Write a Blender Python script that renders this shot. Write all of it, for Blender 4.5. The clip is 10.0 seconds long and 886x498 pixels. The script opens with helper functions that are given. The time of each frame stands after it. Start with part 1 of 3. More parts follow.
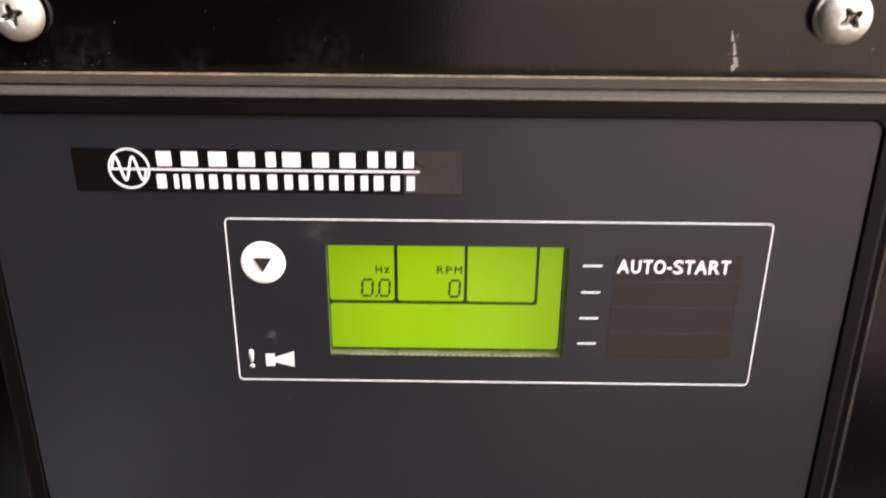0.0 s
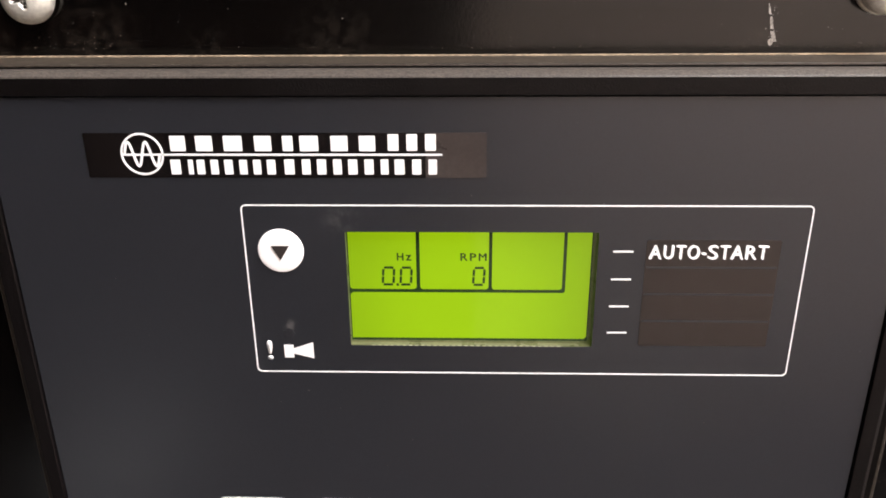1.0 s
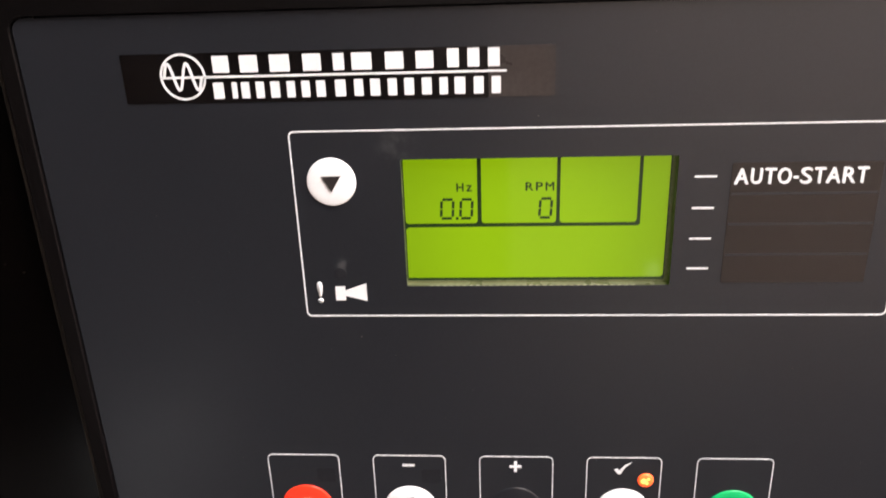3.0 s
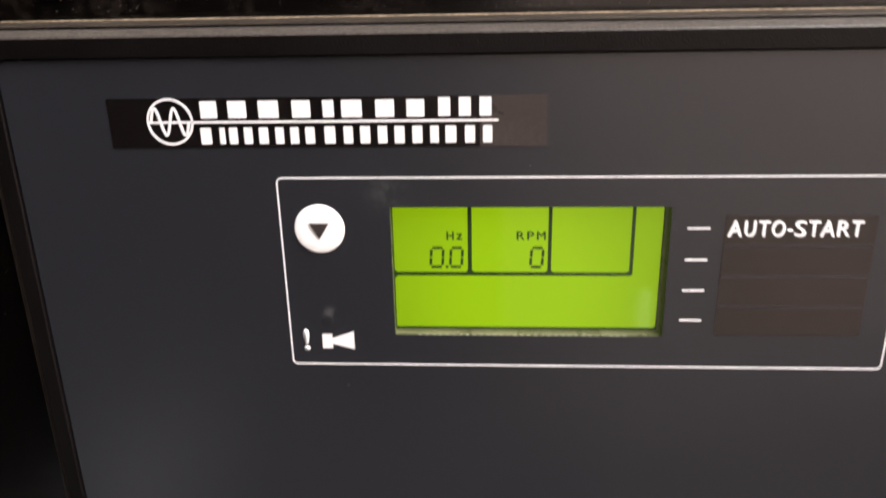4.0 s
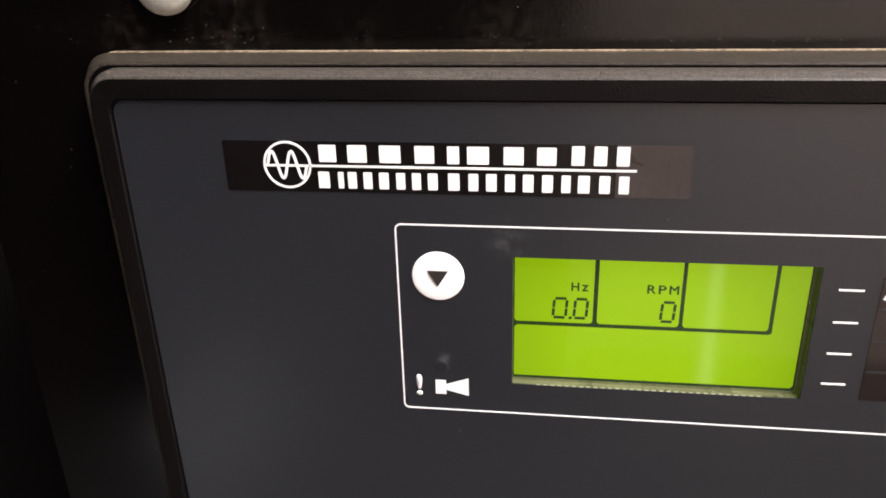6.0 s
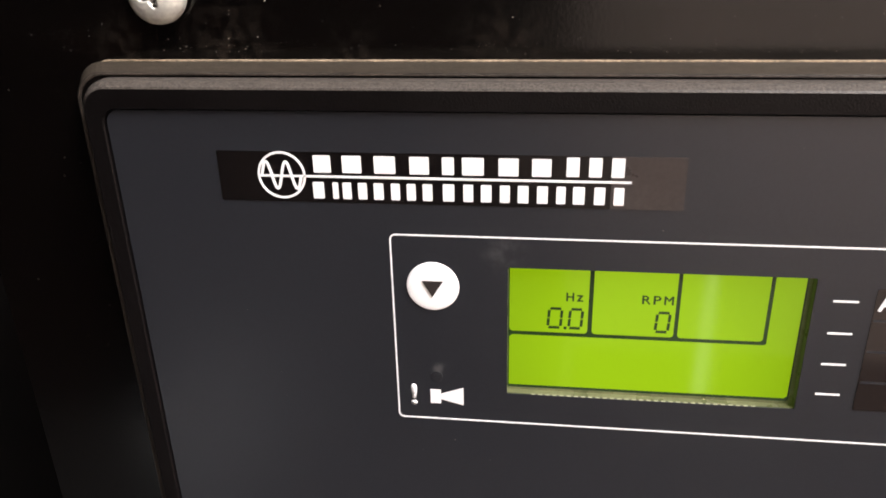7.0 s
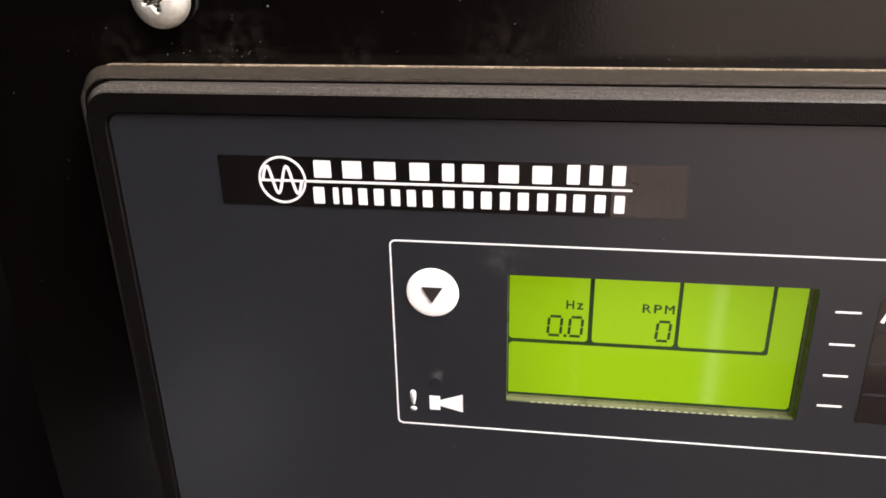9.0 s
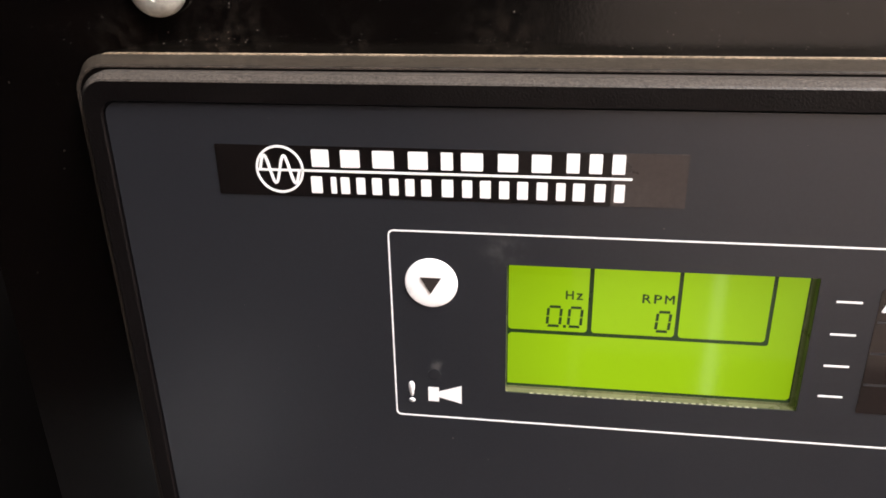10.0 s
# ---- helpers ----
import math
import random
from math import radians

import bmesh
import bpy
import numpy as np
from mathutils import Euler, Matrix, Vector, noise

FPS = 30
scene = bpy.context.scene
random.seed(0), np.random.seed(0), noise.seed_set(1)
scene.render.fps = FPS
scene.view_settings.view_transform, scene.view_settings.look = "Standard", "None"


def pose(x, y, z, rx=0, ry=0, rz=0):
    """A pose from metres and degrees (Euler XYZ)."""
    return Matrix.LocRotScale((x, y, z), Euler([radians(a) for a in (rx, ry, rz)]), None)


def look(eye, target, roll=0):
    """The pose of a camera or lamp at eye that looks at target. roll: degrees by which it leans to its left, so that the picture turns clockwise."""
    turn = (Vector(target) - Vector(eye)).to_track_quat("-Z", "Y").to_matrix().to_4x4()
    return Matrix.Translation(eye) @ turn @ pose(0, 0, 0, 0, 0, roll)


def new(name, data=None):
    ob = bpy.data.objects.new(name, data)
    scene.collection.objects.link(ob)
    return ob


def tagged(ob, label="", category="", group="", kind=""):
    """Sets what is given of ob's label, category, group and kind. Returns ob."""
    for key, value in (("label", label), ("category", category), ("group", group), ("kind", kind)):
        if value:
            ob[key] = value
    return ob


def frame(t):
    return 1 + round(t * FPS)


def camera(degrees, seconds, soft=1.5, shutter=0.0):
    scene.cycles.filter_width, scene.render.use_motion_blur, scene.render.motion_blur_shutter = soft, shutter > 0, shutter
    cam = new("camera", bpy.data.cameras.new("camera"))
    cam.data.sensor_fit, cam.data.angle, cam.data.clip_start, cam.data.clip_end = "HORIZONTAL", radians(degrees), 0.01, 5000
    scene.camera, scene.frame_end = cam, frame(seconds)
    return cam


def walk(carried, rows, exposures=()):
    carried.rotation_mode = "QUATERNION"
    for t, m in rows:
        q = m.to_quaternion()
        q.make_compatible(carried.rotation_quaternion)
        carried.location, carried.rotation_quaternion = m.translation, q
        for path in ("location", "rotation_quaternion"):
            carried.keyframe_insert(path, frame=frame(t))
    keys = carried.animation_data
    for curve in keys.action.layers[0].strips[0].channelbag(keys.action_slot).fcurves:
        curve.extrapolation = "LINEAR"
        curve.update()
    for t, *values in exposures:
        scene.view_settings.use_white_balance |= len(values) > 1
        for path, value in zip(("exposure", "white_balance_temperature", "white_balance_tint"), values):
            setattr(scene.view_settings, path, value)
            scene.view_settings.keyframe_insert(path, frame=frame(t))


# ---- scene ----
# The panel's own plan is in millimetres: x to its right, z up, y away from the viewer, with the
# printed display frame's upper left corner as origin. That corner hangs Z0 metres over the floor.
Z0 = 1.10

cam = camera(58.0, 10.0, soft=1.7, shutter=0.8)
ROWS = [
    (0, 0.05751, -0.19229, 0.06789, 0.48, -21.47, 0.46),
    (0.5, 0.05600, -0.18816, 0.06319, 1.34, -22.52, -0.36),
    (1, 0.05617, -0.18576, 0.06326, 1.91, -21.91, -0.49),
    (1.5, 0.05511, -0.18507, 0.06115, 2.16, -21.65, -0.71),
    (1.6, 0.05440, -0.18567, 0.05723, 2.21, -20.99, -0.67),
    (1.7, 0.05250, -0.18614, 0.05098, 2.34, -20.66, -0.73),
    (1.8, 0.04905, -0.18397, 0.04428, 2.61, -21.05, -0.91),
    (2, 0.04429, -0.18157, 0.03709, 3.50, -22.94, -2.02),
    (2.1, 0.04405, -0.18000, 0.03690, 3.72, -22.74, -2.24),
    (2.2, 0.04393, -0.17838, 0.03691, 3.95, -23.29, -2.43),
    (2.5, 0.04533, -0.17615, 0.03913, 4.49, -23.20, -2.64),
    (2.7, 0.04698, -0.17729, 0.04203, 4.48, -22.94, -2.39),
    (3.8, 0.04839, -0.17559, 0.04389, 3.70, -20.03, -1.38),
    (4, 0.04849, -0.17219, 0.04722, 3.69, -20.42, -1.22),
    (4.3, 0.05166, -0.16636, 0.05915, 4.94, -20.87, -1.53),
    (4.4, 0.05055, -0.16655, 0.06475, 3.90, -20.14, -0.48),
    (4.5, 0.04868, -0.15924, 0.06570, 5.12, -20.15, -0.77),
    (4.6, 0.04466, -0.15307, 0.07234, 6.15, -19.83, -0.87),
    (4.7, 0.04124, -0.15216, 0.07589, 6.85, -19.24, -0.44),
    (4.8, 0.03714, -0.14900, 0.07576, 7.48, -18.63, -0.21),
    (4.9, 0.03532, -0.14965, 0.07784, 7.71, -18.68, -0.12),
    (5, 0.03298, -0.14997, 0.07674, 7.86, -18.81, 0.05),
    (5.1, 0.02951, -0.14969, 0.06939, 7.96, -19.06, -0.19),
    (5.2, 0.02887, -0.15091, 0.06593, 8.44, -20.09, -0.50),
    (5.4, 0.03258, -0.15274, 0.06505, 9.20, -20.74, -1.12),
    (5.5, 0.03381, -0.15430, 0.06425, 9.53, -21.65, -1.37),
    (5.7, 0.03364, -0.15681, 0.06397, 8.67, -23.19, -1.61),
    (6.8, 0.03399, -0.15531, 0.06627, 8.35, -24.15, -1.66),
    (7, 0.03388, -0.15512, 0.06679, 8.22, -24.02, -1.53),
    (7.5, 0.03614, -0.15479, 0.06722, 9.04, -23.85, -1.57),
    (8, 0.03616, -0.15462, 0.06767, 9.02, -23.89, -1.43),
    (8.5, 0.03510, -0.15352, 0.06649, 8.64, -23.61, -1.22),
    (9, 0.03596, -0.15442, 0.06682, 8.99, -23.63, -1.25),
    (9.5, 0.03583, -0.15469, 0.06497, 8.97, -23.84, -1.12),
    (10, 0.03574, -0.15399, 0.06495, 8.85, -23.84, -1.22),
]
walk(cam, [(t, pose(0, 0, Z0) @ pose(x, y, z, 90, 0, yaw) @ pose(0, 0, 0, pitch) @ pose(0, 0, 0, 0, 0, roll)) for t, x, y, z, yaw, pitch, roll in ROWS],
     exposures=[(0.0, 0.11), (1.5, 0.11), (2.0, 0.02), (2.4, -0.12), (2.7, -0.12), (4.0, 0.0), (4.5, 0.07), (5.5, 0.06), (10.0, 0.06)])

# ---- light ----
world = bpy.data.worlds.new("world")
world.use_nodes = True
world.node_tree.nodes["Background"].inputs[0].default_value = (0.6, 0.7, 0.8, 1)
world.node_tree.nodes["Background"].inputs[1].default_value = 0.05
scene.world = world


def area_lamp(name, eye, target, sx, sy, watts, colour):
    data = bpy.data.lights.new(name, "AREA")
    data.shape, data.size, data.size_y = "RECTANGLE", sx, sy
    data.energy, data.color = watts, colour
    ob = new(name, data)
    ob.matrix_world = look(eye, target)
    return ob


area_lamp("ceiling_lamp", (0.85, -0.68, 2.60), (0.85, -0.68, 0), 0.25, 1.2, 103, (1.0, 0.955, 0.957))


# ---- materials ----
def material(name, base, rough=0.5, metal=0.0, grain=(900, 0.15), stain=(25, 0.2), bump=(1500, 0.1), spec=0.5, emit=None, dust=None, lit_top_dust=None, glow=None, smears=(), even=False):
    """A surface with fine grain, larger stains, small relief and, if given, pale dust specks (scale, size, colour)."""
    m = bpy.data.materials.new(name)
    m.use_nodes = True
    nt = m.node_tree
    n, link = nt.nodes, nt.links.new
    b = n["Principled BSDF"]
    co = n.new("ShaderNodeTexCoord").outputs["Object"]

    def noise_tex(scale, detail=4.0):
        t = n.new("ShaderNodeTexNoise")
        t.inputs["Scale"].default_value, t.inputs["Detail"].default_value = scale, detail
        link(co, t.inputs["Vector"])
        return t.outputs["Fac"]

    def ranged(src, lo, hi, a=0.2, z=0.8):
        r = n.new("ShaderNodeMapRange")
        r.interpolation_type = "SMOOTHSTEP"
        r.inputs[1].default_value, r.inputs[2].default_value, r.inputs[3].default_value, r.inputs[4].default_value = a, z, lo, hi
        link(src, r.inputs[0])
        return r.outputs[0]

    def times(a, c):
        k = n.new("ShaderNodeMath")
        k.operation = "MULTIPLY"
        link(a, k.inputs[0]), link(c, k.inputs[1])
        return k.outputs[0]

    vary = times(ranged(noise_tex(grain[0]), 1 - grain[1], 1 + grain[1]), ranged(noise_tex(stain[0], 6), 1 - stain[1], 1 + stain[1]))
    scale = n.new("ShaderNodeVectorMath")
    scale.operation = "SCALE"
    scale.inputs[0].default_value = base
    link(vary, scale.inputs["Scale"])
    colour = scale.outputs["Vector"]
    if dust:
        v = n.new("ShaderNodeTexVoronoi")
        v.inputs["Scale"].default_value = dust[0]
        link(co, v.inputs["Vector"])
        speck = times(ranged(v.outputs["Distance"], 1, 0, dust[1] * 0.6, dust[1]), ranged(noise_tex(stain[0] * 2.2, 3), 0, 1, 0.47, 0.66))
        mix = n.new("ShaderNodeMix")
        mix.data_type = "RGBA"
        link(speck, mix.inputs["Factor"]), link(colour, mix.inputs["A"])
        mix.inputs["B"].default_value = (*dust[2], 1)
        colour = mix.outputs["Result"]
    for place, size, tone, much in smears:
        # A wiped smear of its own shape round a place on the surface.
        near = n.new("ShaderNodeVectorMath")
        near.operation = "DISTANCE"
        link(n.new("ShaderNodeNewGeometry").outputs["Position"], near.inputs[0])
        near.inputs[1].default_value = place
        mix = n.new("ShaderNodeMix")
        mix.data_type = "RGBA"
        link(times(ranged(near.outputs["Value"], much, 0, 0, size), ranged(noise_tex(420, 8), 0, 1, 0.38, 0.72)), mix.inputs["Factor"])
        link(colour, mix.inputs["A"])
        mix.inputs["B"].default_value = (*tone, 1)
        colour = mix.outputs["Result"]
    if lit_top_dust:
        # Upward faces turn paler: settled dust, with overhead light put into the colour.
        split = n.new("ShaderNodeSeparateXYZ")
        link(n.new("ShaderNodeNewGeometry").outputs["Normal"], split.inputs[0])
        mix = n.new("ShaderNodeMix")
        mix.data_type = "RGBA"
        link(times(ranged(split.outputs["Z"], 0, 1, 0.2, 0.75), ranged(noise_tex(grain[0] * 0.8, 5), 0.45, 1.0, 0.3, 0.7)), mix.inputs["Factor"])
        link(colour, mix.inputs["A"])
        mix.inputs["B"].default_value = (*lit_top_dust, 1)
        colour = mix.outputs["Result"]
    link(colour, b.inputs["Base Color"])
    link(ranged(noise_tex(stain[0] * 1.7, 2 if even else 5), rough * (0.95 if even else 0.82), min(1, rough * (1.05 if even else 1.18))), b.inputs["Roughness"])
    b.inputs["Metallic"].default_value = metal
    b.inputs["Specular IOR Level"].default_value = spec
    if bump[1]:
        bp = n.new("ShaderNodeBump")
        bp.inputs["Strength"].default_value, bp.inputs["Distance"].default_value = bump[1], 0.0002
        link(noise_tex(bump[0], 2), bp.inputs["Height"]), link(bp.outputs["Normal"], b.inputs["Normal"])
    if emit:
        b.inputs["Emission Color"].default_value, b.inputs["Emission Strength"].default_value = (*emit[0], 1), emit[1]
    if glow:
        # An uneven backlight: strongest round a middle (x, z) in metres, fading outward.
        far = n.new("ShaderNodeVectorMath")
        far.operation = "DISTANCE"
        link(n.new("ShaderNodeNewGeometry").outputs["Position"], far.inputs[0])
        far.inputs[1].default_value = glow[0]
        link(ranged(far.outputs["Value"], emit[1], emit[1] * glow[2], 0.010, glow[1]), b.inputs["Emission Strength"])
    return m


OVERLAY = material("charcoal_overlay", (0.0150, 0.0163, 0.0203), 0.302, grain=(1400, 0.08), stain=(14, 0.05), bump=(1, 0), spec=0.60, even=True,
                   smears=(((0.0245, 0, Z0 - 0.0035), 0.007, (0.09, 0.09, 0.09), 0.4), ((0.010, 0, Z0 - 0.0335), 0.003, (0.10, 0.10, 0.10), 0.6)))
# The dusty upward faces of both plastics also carry painted overhead light.
BEZEL = material("black_textured_plastic", (0.0026, 0.0020, 0.0021), 0.42, grain=(2600, 0.8), bump=(2200, 0.6), spec=0.18, lit_top_dust=(0.078, 0.069, 0.061))
FLANGE = material("dusty_black_plastic", (0.0016, 0.0012, 0.0011), 0.45, grain=(1600, 0.8), stain=(45, 0.4), bump=(1900, 0.3), spec=0.1, lit_top_dust=(0.054, 0.045, 0.035))
LIP = material("dusty_highlit_edge", (0.026, 0.021, 0.017), 0.5, grain=(1300, 0.6), stain=(60, 0.5), bump=(1500, 0.3), spec=0.3)
CABINET = material("black_powder_coat", (0.0015, 0.0011, 0.0010), 0.15, stain=(9, 0.3), bump=(1100, 0.07), spec=0.56, dust=(300, 0.09, (0.032, 0.027, 0.022)),
                   smears=[((x / 1000, 0.018, Z0 + 0.0355), s / 1000, (0.036, 0.028, 0.022), k * 0.6) for x, s, k in ((-62, 12, 0.5), (-38, 16, 0.6), (-10, 10, 0.35), (24, 17, 0.45), (66, 14, 0.5), (96, 11, 0.3), (128, 16, 0.5), (160, 12, 0.4))])
LID = material("dusty_black_paint", (0.010, 0.0075, 0.006), 0.6, stain=(60, 0.6), bump=(700, 0.15), spec=0.12, dust=(500, 0.3, (0.09, 0.07, 0.055)))
FILM = material("brown_grey_film", (0.098, 0.089, 0.075), 0.9, grain=(900, 0.45), stain=(70, 0.45), spec=0.1)
GASKET = material("dusty_tan_gasket", (0.25, 0.195, 0.135), 0.8, grain=(1500, 0.5), stain=(60, 0.45))
WHITE = material("white_print", (0.80, 0.815, 0.84), 0.4, grain=(2000, 0.03), stain=(60, 0.04), bump=(1, 0))
WHITE_BUTTON = material("white_button", (0.85, 0.865, 0.885), 0.32, grain=(2000, 0.02), stain=(80, 0.05), bump=(1800, 0.02))
RED_BUTTON = material("red_button", (0.90, 0.045, 0.018), 0.3, grain=(2000, 0.03), stain=(80, 0.06), bump=(1800, 0.02))
GREEN_BUTTON = material("green_button", (0.002, 0.42, 0.125), 0.4, grain=(2000, 0.03), stain=(80, 0.06), bump=(1800, 0.02))
CREAM = material("cream_print", (0.86, 0.68, 0.45), 0.4, grain=(2000, 0.03), stain=(60, 0.04), bump=(1, 0))
DARK_PRINT = material("dark_print", (0.022, 0.018, 0.017), 0.45, bump=(1, 0))
STICKER = material("black_sticker", (0.0050, 0.0038, 0.0038), 0.22, stain=(40, 0.3), bump=(900, 0.05))
STICKER_TAIL = material("brown_sticker_end", (0.033, 0.027, 0.0255), 0.3, stain=(70, 0.25), bump=(900, 0.05))
WINDOW_STRIP = material("brown_black_window", (0.0165, 0.0128, 0.0120), 0.07, stain=(8, 0.05), grain=(900, 0.02), bump=(1, 0), even=True)
LED_ON = material("lit_orange_led", (0.9, 0.2, 0.05), 0.3, bump=(1, 0), emit=((1.0, 0.06, 0.01), 1.4))
LED_CORE = material("led_core", (0.9, 0.5, 0.15), 0.3, bump=(1, 0), emit=((1.0, 0.36, 0.06), 2.2))
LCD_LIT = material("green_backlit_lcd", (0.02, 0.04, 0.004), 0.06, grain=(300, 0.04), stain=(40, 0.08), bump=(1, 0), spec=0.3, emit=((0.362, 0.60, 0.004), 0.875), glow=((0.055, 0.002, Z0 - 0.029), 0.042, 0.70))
LCD_DARK = material("dark_lcd_segment", (0.012, 0.030, 0.010), 0.2, bump=(1, 0), emit=((0.08, 0.2, 0.02), 0.03))
LCD_DIGIT = material("lcd_digit", (0.012, 0.030, 0.010), 0.2, bump=(1, 0), emit=((0.1, 0.23, 0.015), 0.05))
# Olive tint and faint emission stand in for backlight spilling onto the surround.
WELL = material("backlit_olive_well", (0.095, 0.10, 0.05), 0.3, stain=(90, 0.3), emit=((0.25, 0.36, 0.06), 0.07))
PAD = material("glint_contact_pad", (0.32, 0.32, 0.24), 0.25, bump=(1, 0))
STEEL = material("zinc_plated_steel", (0.70, 0.70, 0.65), 0.5, metal=0.65, grain=(900, 0.14), stain=(160, 0.2), bump=(900, 0.25))
GRIME = material("black_grime", (0.02, 0.017, 0.014), 0.8, spec=0.2, stain=(400, 0.5))
ZINC = material("bright_zinc", (0.80, 0.80, 0.79), 0.42, metal=1.0, grain=(900, 0.06), stain=(160, 0.1), bump=(700, 0.15))
DUST = material("pale_dust", (0.15, 0.135, 0.115), 0.8, grain=(2600, 0.4), stain=(40, 0.6))
KEY_LENS = material("smoked_key_lens", (0.0150, 0.0158, 0.019), 0.3, bump=(1, 0))
SCUFF = material("pale_scuff", (0.24, 0.22, 0.20), 0.7, grain=(2600, 0.5), stain=(300, 0.4))
LABEL_GREY = material("grey_printed_label", (0.082, 0.073, 0.060), 0.6, grain=(500, 0.6), stain=(130, 0.6), spec=0.12)
LABEL_CREAM = material("cream_label", (0.225, 0.200, 0.155), 0.55, grain=(700, 0.14), stain=(90, 0.22), spec=0.15)
LABEL_FINE = material("fine_grey_print", (0.046, 0.041, 0.034), 0.6, grain=(450, 0.7), stain=(150, 0.5), spec=0.12)
LABEL_DARK = material("dark_label_block", (0.027, 0.024, 0.020), 0.6, grain=(600, 0.6), stain=(150, 0.6), spec=0.12)
TAPE = material("blue_masking_tape", (0.036, 0.098, 0.225), 0.7, spec=0.12, grain=(1100, 0.12), stain=(80, 0.14), bump=(600, 0.3))
INK = material("dark_ink", (0.008, 0.010, 0.03), 0.8, spec=0.1, bump=(1, 0))
RAIL = material("glossy_black_paint", (0.006, 0.005, 0.0045), 0.3, stain=(12, 0.3), bump=(300, 0.08), spec=0.3)
DARK_BACKING = material("dark_backing", (0.0022, 0.002, 0.002), 0.85, spec=0.06, stain=(6, 0.3))
COPPER = material("pinkish_copper", (0.50, 0.24, 0.17), 0.45, metal=0.2, stain=(300, 0.3))
OLIVE = material("olive_grey_sheet", (0.022, 0.021, 0.016), 0.5, stain=(8, 0.3))
TAN = material("tan_plastic", (0.52, 0.36, 0.24), 0.5)
CONCRETE = material("grey_concrete", (0.056, 0.054, 0.054), 0.8, grain=(60, 0.12), stain=(2.2, 0.25), bump=(60, 0.2))
PLASTER = material("warm_white_plaster", (0.88, 0.75, 0.66), 0.8, grain=(80, 0.05), stain=(1.6, 0.12), bump=(90, 0.1))
DARK_WALL = material("dark_reflection_wall", (0.009, 0.008, 0.0075), 0.7, spec=0.3, grain=(50, 0.2), stain=(2, 0.3))
EDGE = material("pale_rail_highlight", (0.26, 0.25, 0.235), 0.3, stain=(60, 0.2))
DARK_PANEL = material("dark_reflection_panel", (0.013, 0.011, 0.010), 0.6, grain=(50, 0.15), stain=(2, 0.25))
CEILING = material("white_ceiling", (0.72, 0.70, 0.66), 0.85, grain=(80, 0.04), stain=(1.5, 0.06))
TUBE = material("lit_diffuser", (0.9, 0.9, 0.86), 0.5, bump=(1, 0), emit=((1.0, 0.93, 0.84), 6.0))
PANE = material("streak_glow_pane", (0.8, 0.85, 0.9), 0.3, bump=(1, 0), emit=((1.0, 0.97, 0.88), 2.6))
LOW_PANE = material("sheen_glow_pane", (0.8, 0.85, 0.9), 0.3, bump=(1, 0), emit=((1.0, 0.97, 0.98), 8.5))
ENAMEL = material("white_enamel", (0.75, 0.74, 0.71), 0.35)


# ---- building blocks ----
PLACE = {}


def mm(x, y, z):
    return Vector((x / 1000, y / 1000, Z0 + z / 1000))


def thing(name, base, label, category, group="", kind=""):
    """An Empty at a thing's base, in metres, to hold its parts."""
    ob = tagged(new(name), label, category, group, kind)
    ob.location = base
    ob.empty_display_size = 0.01
    PLACE[ob.name] = Vector(base)
    return ob


def part(name, bm, mat, parent=None, label="", smooth=False):
    """Links a bmesh, in world metres, as one mesh object under a thing or a part."""
    bmesh.ops.recalc_face_normals(bm, faces=bm.faces[:])
    xs = [v.co.copy() for v in bm.verts]
    middle = Vector([(min(c[i] for c in xs) + max(c[i] for c in xs)) / 2 for i in range(3)])
    bmesh.ops.translate(bm, vec=-middle, verts=bm.verts[:])
    me = bpy.data.meshes.new(name)
    bm.to_mesh(me)
    bm.free()
    me.materials.append(mat)
    if smooth:
        me.shade_smooth()
    ob = new(name, me)
    PLACE[ob.name] = middle
    if parent:
        ob.parent = parent
        ob.location = middle - PLACE[parent.name]
    else:
        ob.location = middle
    return tagged(ob, label)


def rounded(x0, x1, z0, z1, r=0.0, n=5):
    """The outline of a rounded rectangle, as (x, z) points."""
    if r <= 0:
        return [(x0, z0), (x1, z0), (x1, z1), (x0, z1)]
    pts = []
    for cx, cz, a in ((x1 - r, z0 + r, -90), (x1 - r, z1 - r, 0), (x0 + r, z1 - r, 90), (x0 + r, z0 + r, 180)):
        for k in range(n + 1):
            w = radians(a + 90 * k / n)
            pts.append((cx + r * math.cos(w), cz + r * math.sin(w)))
    return pts


def circle(cx, cz, r, n=40):
    return [(cx + r * math.cos(2 * math.pi * k / n), cz + r * math.sin(2 * math.pi * k / n)) for k in range(n)]


def loft(loops, cap_first=False, cap_last=False, bm=None):
    """Bridges closed loops of 3D points (mm, panel plan), all of one length."""
    bm = bm or bmesh.new()
    made = [[bm.verts.new(mm(*p)) for p in loop] for loop in loops]
    for a, b in zip(made, made[1:]):
        for k in range(len(a)):
            j = (k + 1) % len(a)
            bm.faces.new((a[k], a[j], b[j], b[k]))
    if cap_first:
        bm.faces.new(made[0])
    if cap_last:
        bm.faces.new(made[-1])
    return bm


def slab(pts, y0, y1, bm=None):
    """A flat plate with the outline pts, from y0 (front) to y1."""
    return loft([[(x, y0, z) for x, z in pts], [(x, y1, z) for x, z in pts]], True, True, bm)


def ring(outer, inner, y0, y1, bm=None):
    """A flat frame between two outlines."""
    rim = [[(x, y, z) for x, z in pts] for pts, y in ((inner, y1), (inner, y0), (outer, y0), (outer, y1), (inner, y1))]
    return loft(rim, bm=bm)


